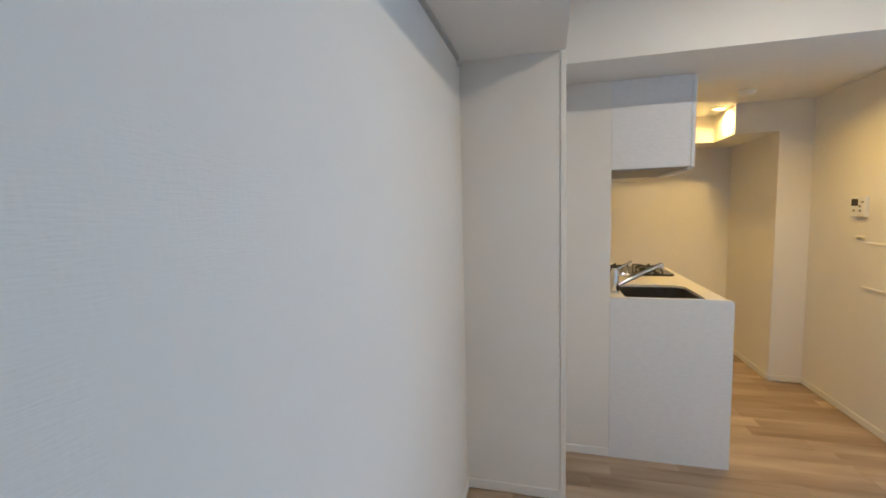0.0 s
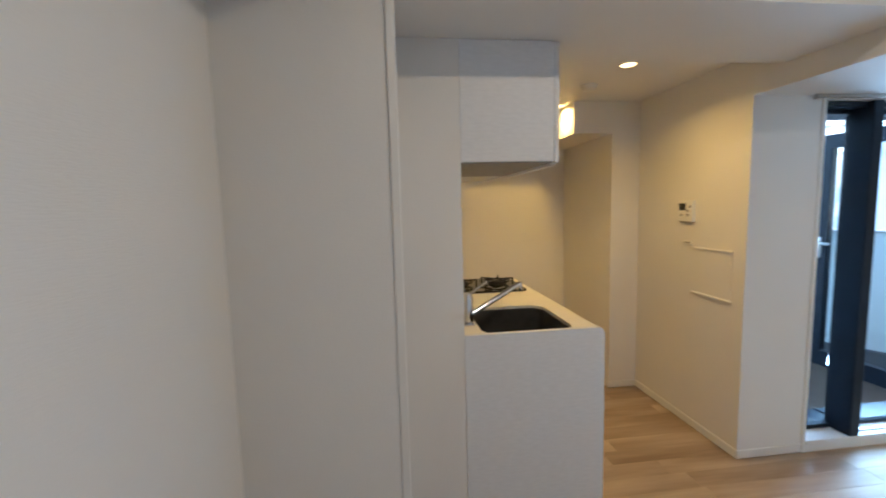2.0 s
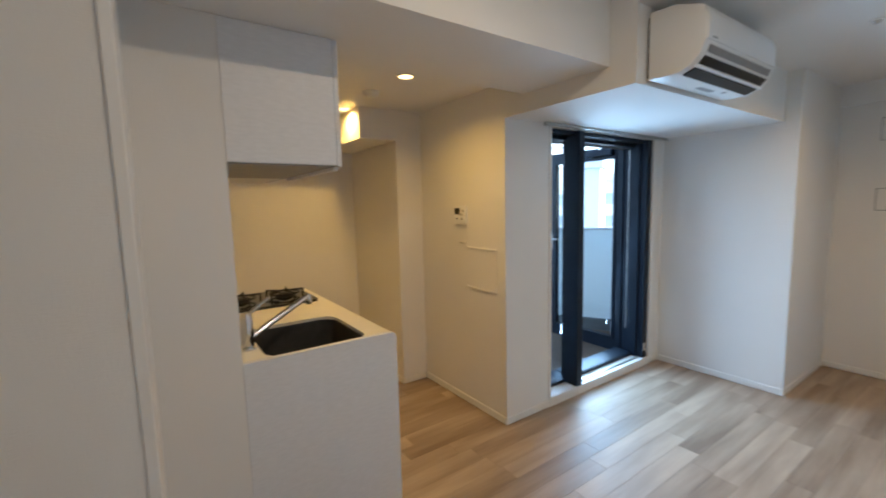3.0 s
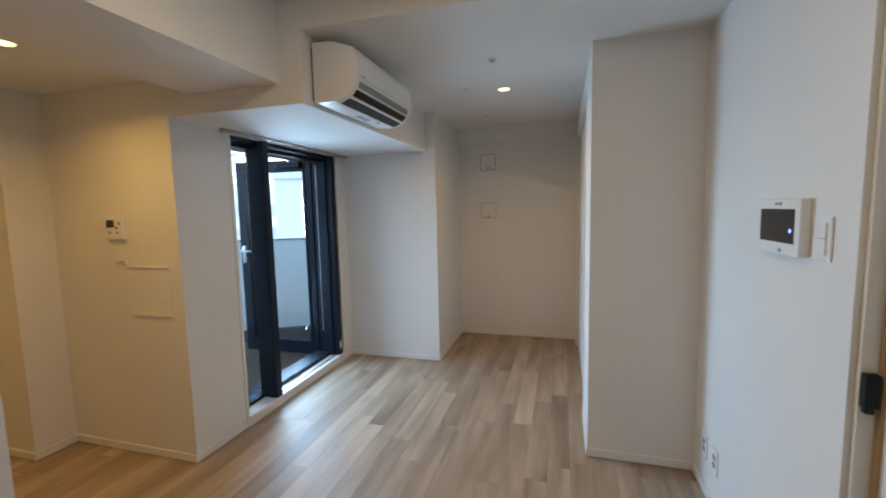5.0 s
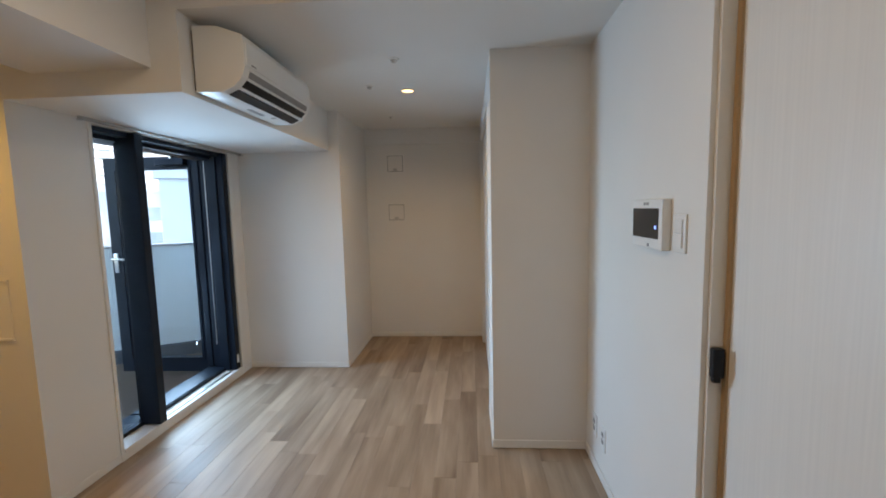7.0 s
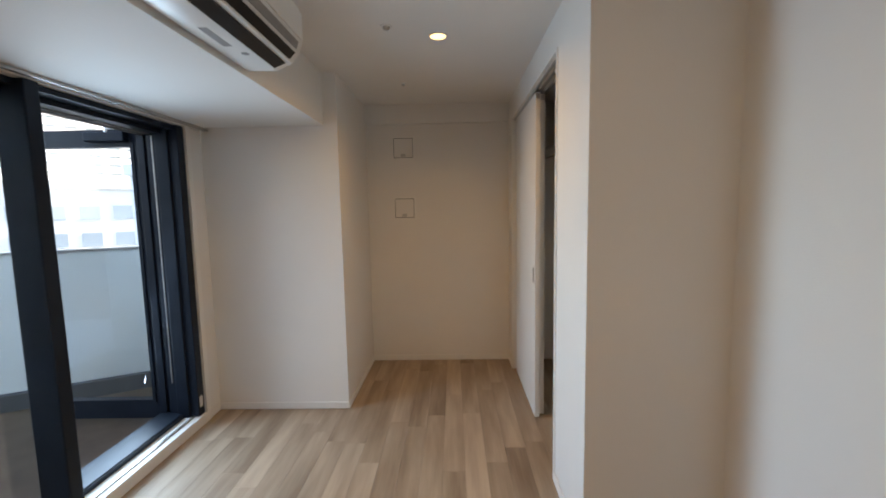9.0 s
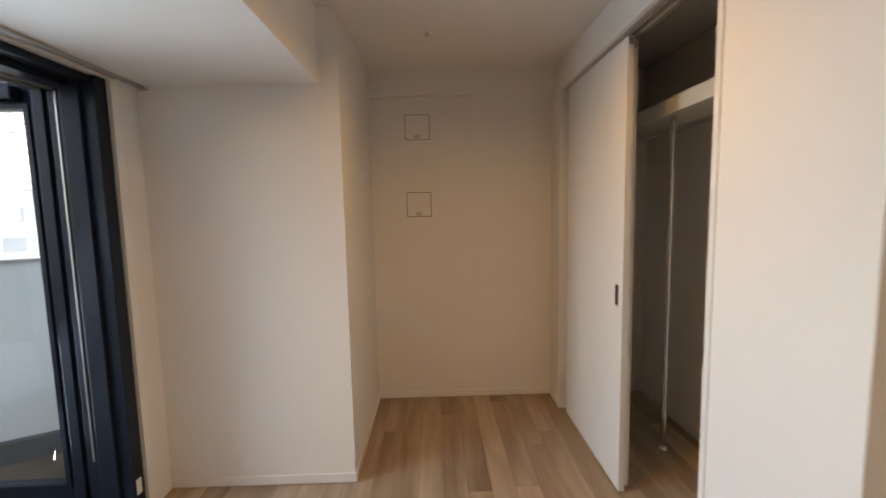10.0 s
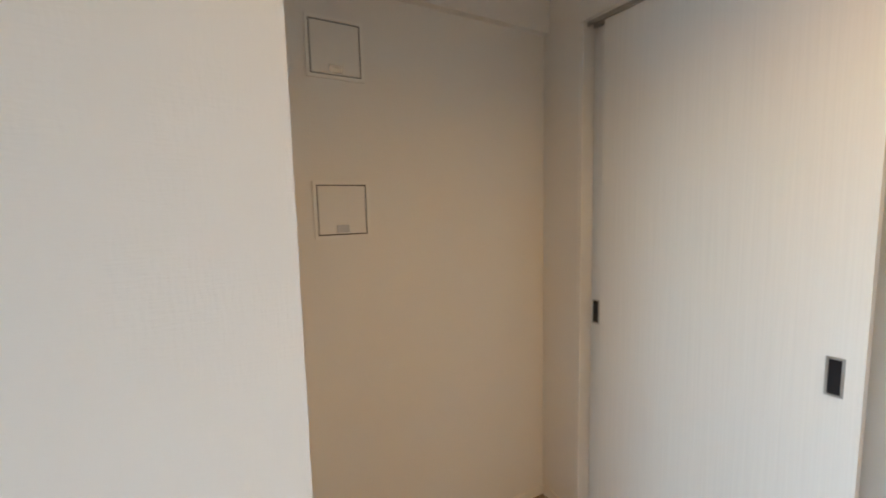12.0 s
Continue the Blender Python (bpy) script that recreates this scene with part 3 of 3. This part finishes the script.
for x, y, r in ((-0.55, 3.09, 0.021), (-0.815, 3.59, 0.019), (-0.845, 4.53, 0.014)):
    s = thing("sprinkler_head", "small metal sprinkler cap on the white ceiling", "sprinkler", "ceiling sprinkler caps")
    part("plate", tube((x, y, CEIL_FAR - 0.005), (x, y, CEIL_FAR), r * 1.5, 24, bevel=0.001), PLASTIC, s)
    part("nozzle", tube((x, y, CEIL_FAR - 0.018), (x, y, CEIL_FAR - 0.005), r * 0.6, 16, r), SATIN, s, "dull metal nozzle")

# ---- air conditioner ----
ac = thing("air_conditioner", "white split-type air conditioner on the beam", "air conditioner")
AX, AZ = -1.345, 1.962
prof = [(AX + 0.012, AZ), (AX + 0.135, AZ - 0.002), (AX + 0.19, AZ + 0.020), (AX + 0.228, AZ + 0.060), (AX + 0.243, AZ + 0.100), (AX + 0.245, AZ + 0.200), (AX + 0.234, AZ + 0.240),
        (AX + 0.12, AZ + 0.280), (AX + 0.012, AZ + 0.284)]
part("body", prism(prof, "y", 2.475, 3.215, 0.004), PLASTIC, ac, smooth=True)
part("front_panel", box(AX + 0.242, 2.483, AZ + 0.108, AX + 0.250, 3.207, AZ + 0.212, 0.004), PLASTIC, ac, "smooth white front panel")
part("back_plate", box(AX, 2.49, AZ + 0.012, AX + 0.012, 3.20, AZ + 0.27), BLACK, ac)
for u0, w0, u1, w1 in ((0.139, 0.000, 0.184, 0.018), (0.195, 0.026, 0.224, 0.056)):
    a, b = Vector((AX + u0, 0, AZ + w0)), Vector((AX + u1, 0, AZ + w1))
    nrm = Vector((b.z - a.z, 0, a.x - b.x)).normalized() * 0.006
    part("outlet", prism([(a.x, a.z), (b.x, b.z), (b.x + nrm.x, b.z + nrm.z), (a.x + nrm.x, a.z + nrm.z)], "y", 2.52, 3.17), BLACK, ac, "dark air outlet slot")
part("louvre", prism([(AX + 0.185, AZ + 0.017), (AX + 0.205, AZ + 0.017), (AX + 0.209, AZ + 0.022), (AX + 0.194, AZ + 0.025)], "y", 2.505, 3.19), PLASTIC, ac, "white air flap")
# no hollow here: the groove's shade is the grey of a raised strip
part("recess", prism([(AX + 0.231, AZ + 0.066), (AX + 0.241, AZ + 0.093), (AX + 0.244, AZ + 0.092), (AX + 0.234, AZ + 0.065)], "y", 2.52, 3.17), GREY, ac, "grey strip coloured as the shade of a groove above the outlet")
part("label", box(AX + 0.06, 2.80, AZ - 0.0015, AX + 0.09, 2.95, AZ + 0.001), GREY, ac, "small grey printed sticker")
part("badge", tube((AX + 0.10, 3.02, AZ - 0.002), (AX + 0.10, 3.02, AZ + 0.001), 0.014, 20), GREY, ac, "small grey oval badge")
part("mark", box(AX + 0.2495, 2.52, AZ + 0.116, AX + 0.2515, 2.56, AZ + 0.122), GREY, ac, "tiny grey mark")

# ---- remote control, inspection hatch on the kitchen wall ----
rc = thing("heater_control", "white water-heater control panel on the wall", "control panel")
F = Y_FRONT
part("body", box(-2.672, F - 0.022, 1.296, -2.545, F, 1.425, 0.004), PLASTIC, rc)
part("screen", box(-2.662, F - 0.0235, 1.365, -2.605, F - 0.021, 1.408), SCREEN, rc, "dark display")
for i, (bx, bz) in enumerate(((-2.588, 1.388), (-2.566, 1.388), (-2.640, 1.335), (-2.612, 1.335), (-2.584, 1.335), (-2.588, 1.362), (-2.566, 1.362))):
    part("button", box(bx - 0.009, F - 0.0245, bz - 0.007, bx + 0.009, F - 0.021, bz + 0.007, 0.001, 1), GREY if i % 3 else CREAM_PLASTIC, rc, "small rubber button")
tag = thing("wall_clip", "small cream plastic clip on the wall", "clip")
part("body", box(-2.632, F - 0.010, 1.158, -2.560, F, 1.176, 0.002), CREAM_PLASTIC, tag)
part("slot", box(-2.622, F - 0.0115, 1.163, -2.570, F - 0.0095, 1.168), GREY, tag)
hatch = thing("inspection_hatch", "wallpapered inspection hatch with slim cream top and bottom rails", "hatch")
part("panel", box(-2.545, F - 0.004, 0.868, -2.255, F, 1.132, 0.001, 1), PAPER, hatch)
part("rail", box(-2.550, F - 0.011, 1.132, -2.250, F, 1.143, 0.002), TRIM, hatch)
part("rail", box(-2.550, F - 0.011, 0.856, -2.250, F, 0.868, 0.002), TRIM, hatch)

# ---- hatches on the end wall ----
for z0 in (1.822, 1.298):
    h = thing("wall_hatch", "square white inspection hatch with a small catch", "hatch", "hatches on the end wall")
    x0, x1, z1, N = -1.028, -0.836, z0 + 0.192, Y_NORTH
    part("frame", ring(rect(x0, z0, x1, z1), rect(x0 + 0.011, z0 + 0.011, x1 - 0.011, z1 - 0.011), "y", N - 0.009, N), TRIM, h)
    part("backing", box(x0 + 0.010, N - 0.003, z0 + 0.010, x1 - 0.010, N, z1 - 0.010), BLACK, h, "dark gap")
    part("cover", box(x0 + 0.0150, N - 0.008, z0 + 0.0150, x1 - 0.0150, N - 0.002, z1 - 0.0150, 0.001, 1), PAPER, h)
    part("catch", join(box(-0.955, N - 0.011, z0 + 0.020, -0.912, N - 0.007, z0 + 0.046, 0.001, 1), box(-0.950, N - 0.013, z0 + 0.036, -0.917, N - 0.010, z0 + 0.041)), SATIN, h, "small grey catch")

# ---- intercom, switch, outlet, sliding door ----
R = X_RIGHT
ic = thing("intercom", "white video intercom with a dark screen", "intercom")
part("body", box(R - 0.030, 2.06, 1.268, R, 2.305, 1.440, 0.004), PLASTIC, ic)
part("screen", box(R - 0.0315, 2.085, 1.305, R - 0.029, 2.298, 1.409), SCREEN, ic, "dark glossy screen")
part("speaker", join(*[box(R - 0.0315, 2.165 + 0.025 * i, 1.420, R - 0.029, 2.180 + 0.025 * i, 1.430) for i in range(2)]), GREY, ic, "small grey icons")
part("button", box(R - 0.0315, 2.155, 1.275, R - 0.029, 2.170, 1.286), GREY, ic)
part("indicator", box(R - 0.0325, 2.100, 1.338, R - 0.031, 2.110, 1.350), BLUE_LED, ic, "tiny blue indicator")
sw = thing("light_switch", "white double rocker light switch plate", "switch")
part("plate", box(R - 0.007, 1.955, 1.270, R, 2.035, 1.390, 0.002), PLASTIC, sw)
for z0, z1 in ((1.285, 1.329), (1.331, 1.375)):
    part("rocker", box(R - 0.012, 1.970, z0, R - 0.006, 2.020, z1, 0.002), PLASTIC, sw)
for oy in (2.84, 2.70):
    o = thing("wall_outlet", "white wall outlet plate near the floor", "outlet")
    part("plate", box(R - 0.006, oy - 0.037, 0.185, R, oy + 0.037, 0.305, 0.002), PLASTIC, o)
    part("socket", join(box(R - 0.008, oy - 0.014, 0.215, R - 0.005, oy + 0.014, 0.238), box(R - 0.008, oy - 0.014, 0.252, R - 0.005, oy + 0.014, 0.275)), GREY, o)

sd = thing("door_entry", "white sliding entry door with a small black latch", "door", kind="structure")
part("leaf", box(0.590, 0.98, 0.008, 0.625, 1.835, 2.075, 0.002), DOORSKIN, sd)
part("edge_strip", box(0.582, 1.828, 0.008, 0.623, 1.845, 2.075), TAN, sd, "tan wooden edge strip")
part("latch", join(box(0.546, 1.824, 0.930, 0.578, 1.846, 1.015, 0.004), box(0.550, 1.827, 0.915, 0.570, 1.844, 0.932, 0.003)), BLACK, sd, "black plastic latch")
solid("door_jamb", box(0.545, 1.846, 0, 0.655, 1.859, 2.08), CREAM_PLASTIC, "cream door jamb lining", "trim")

# ---- closet ----
cl = thing("closet_casing", "white slim casing round the closet opening", "trim", kind="structure")
part("jamb", box(X_CLO - 0.006, 3.458, 0, 0.10, 3.482, 2.10, 0.002), TRIM, cl)
part("jamb", box(X_CLO - 0.006, 4.943, 0, 0.10, 4.965, 2.10, 0.002), TRIM, cl)
part("head", box(X_CLO - 0.006, 3.458, 2.10, 0.10, 4.965, 2.112, 0.002), TRIM, cl)
part("track", join(box(0.006, 3.482, 2.083, 0.012, 4.943, 2.10), box(0.042, 3.482, 2.083, 0.048, 4.943, 2.10), box(0.084, 3.482, 2.083, 0.09, 4.943, 2.10)), SATIN, cl, "grey metal door track")


def closet_door(x0, y0, y1, hy):
    d = thing("closet_door", "white vertical-grain sliding closet door pushed aside", "door", "closet doors")
    part("leaf", box(x0, y0, 0.010, x0 + 0.030, y1, 2.082, 0.0015), DOORSKIN, d)
    h = part("handle", ring(rect(hy - 0.019, 0.895, hy + 0.019, 0.998), rect(hy - 0.013, 0.901, hy + 0.013, 0.992), "x", x0 - 0.002, x0 + 0.002), SATIN, d, "recessed satin metal pull")
    part("recess", box(x0 - 0.0008, hy - 0.013, 0.901, x0 + 0.001, hy + 0.013, 0.992), SCREEN, h)
    part("roller_cover", box(x0 + 0.004, y0 - 0.001, 2.045, x0 + 0.026, y0 + 0.004, 2.075), SATIN, d)


closet_door(0.012, 4.092, 4.868, 4.147)
closet_door(0.050, 4.135, 4.942, 4.917)
sh = thing("closet_shelf", "cream laminate closet shelf with a metal hanging rail", "shelf")
part("board", box(0.284, 3.11, 1.815, 0.659, 5.164, 1.842, 0.002), SHELF, sh)
part("front_lip", box(0.266, 3.11, 1.778, 0.284, 5.164, 1.850, 0.002), SHELF, sh)
part("rail", tube((0.42, 3.11, 1.745), (0.42, 5.164, 1.745), 0.0125), STEEL, sh, "chrome hanging rail", True)
pole = part("pole", tube((0.42, 4.44, 0.004), (0.42, 4.44, 1.815), 0.0125), STEEL, sh, "chrome support pole", True)
part("collar", tube((0.42, 4.44, 1.723), (0.42, 4.44, 1.767), 0.019, 20, bevel=0.002), STEEL, pole)
part("foot", tube((0.42, 4.44, 0.003), (0.42, 4.44, 0.016), 0.024, 20, 0.018), STEEL, pole)

# ---- rails under the ceilings ----
hr = thing("picture_rail", "slim grey metal picture rail with a hook", "rail")
part("rail", join(box(-1.34, 0.088 + 0.03, CEIL_START - 0.012, 0.4, 0.100 + 0.03, CEIL_START, 0.001), box(-1.34, 0.086 + 0.03, CEIL_START - 0.015, 0.4, 0.092 + 0.03, CEIL_START - 0.006)), SATIN, hr)
part("hook", join(tube((-1.325, 0.124, CEIL_START - 0.012), (-1.325, 0.124, CEIL_START - 0.040), 0.003, 8), tube((-1.325, 0.124, CEIL_START - 0.040), (-1.325, 0.136, CEIL_START - 0.046), 0.003, 8),
                  tube((-1.325, 0.136, CEIL_START - 0.046), (-1.325, 0.140, CEIL_START - 0.034), 0.003, 8)), STEEL, hr, "wire hook")
cr = thing("curtain_rail", "slim grey metal curtain rail under the beam", "rail")
part("rail", box(-2.148, 2.72, Z_BEAM - 0.016, -2.130, 4.235, Z_BEAM, 0.002), SATIN, cr)
part("groove", box(-2.1435, 2.725, Z_BEAM - 0.0168, -2.1345, 4.23, Z_BEAM - 0.0155), GREY, cr)
for ry in (2.68, 3.45, 4.18):
    part("bracket", box(-2.152, ry + 0.04, Z_BEAM - 0.022, -2.112, ry + 0.058, Z_BEAM - 0.0165, 0.001, 1), SATIN, cr)
for ry in (4.10, 4.125, 4.15, 4.08):
    part("runner", box(-2.143, ry, Z_BEAM - 0.034, -2.135, ry + 0.01, Z_BEAM - 0.0165, 0.002, 1), PLASTIC, cr, "white plastic runner")

# ---- floor ----
floor = thing("floor", "pale oak plank floor with a satin finish", "floor", kind="structure")
part("screed", box(-4.0, 0.0, -0.20, 2.3, 5.25, -0.010), SCREED, floor)
PW, PL = 0.118, 0.90
planks = {}


def plank(x0, x1, y0, y1):
    key = (round(x1 - x0, 4), round(y1 - y0, 4))
    if key not in planks:
        w, l = key
        planks[key] = mesh_of("plank", box(-w / 2 + 0.0004, -l / 2 + 0.0004, -0.010, w / 2 - 0.0004, l / 2 - 0.0004, 0, 0.0006, 1), OAK)
    o = new("plank", planks[key])
    o.parent, o.location = floor, ((x0 + x1) / 2, (y0 + y1) / 2, 0.0)


rng = random.Random(4)
px = -4.0
while px < 2.2:
    py = 0.1 - rng.random() * PL
    if px > 0.66 or px + PW < -2.17:
        lo, hi = 0.1, 2.5
    else:
        lo, hi = 0.1, 5.2
    while py < hi:
        a, b = max(py, lo), min(py + PL, hi)
        if b - a > 0.05:
            plank(px, px + PW, round(a, 2), round(b, 2))
        py += PL
    px += PW
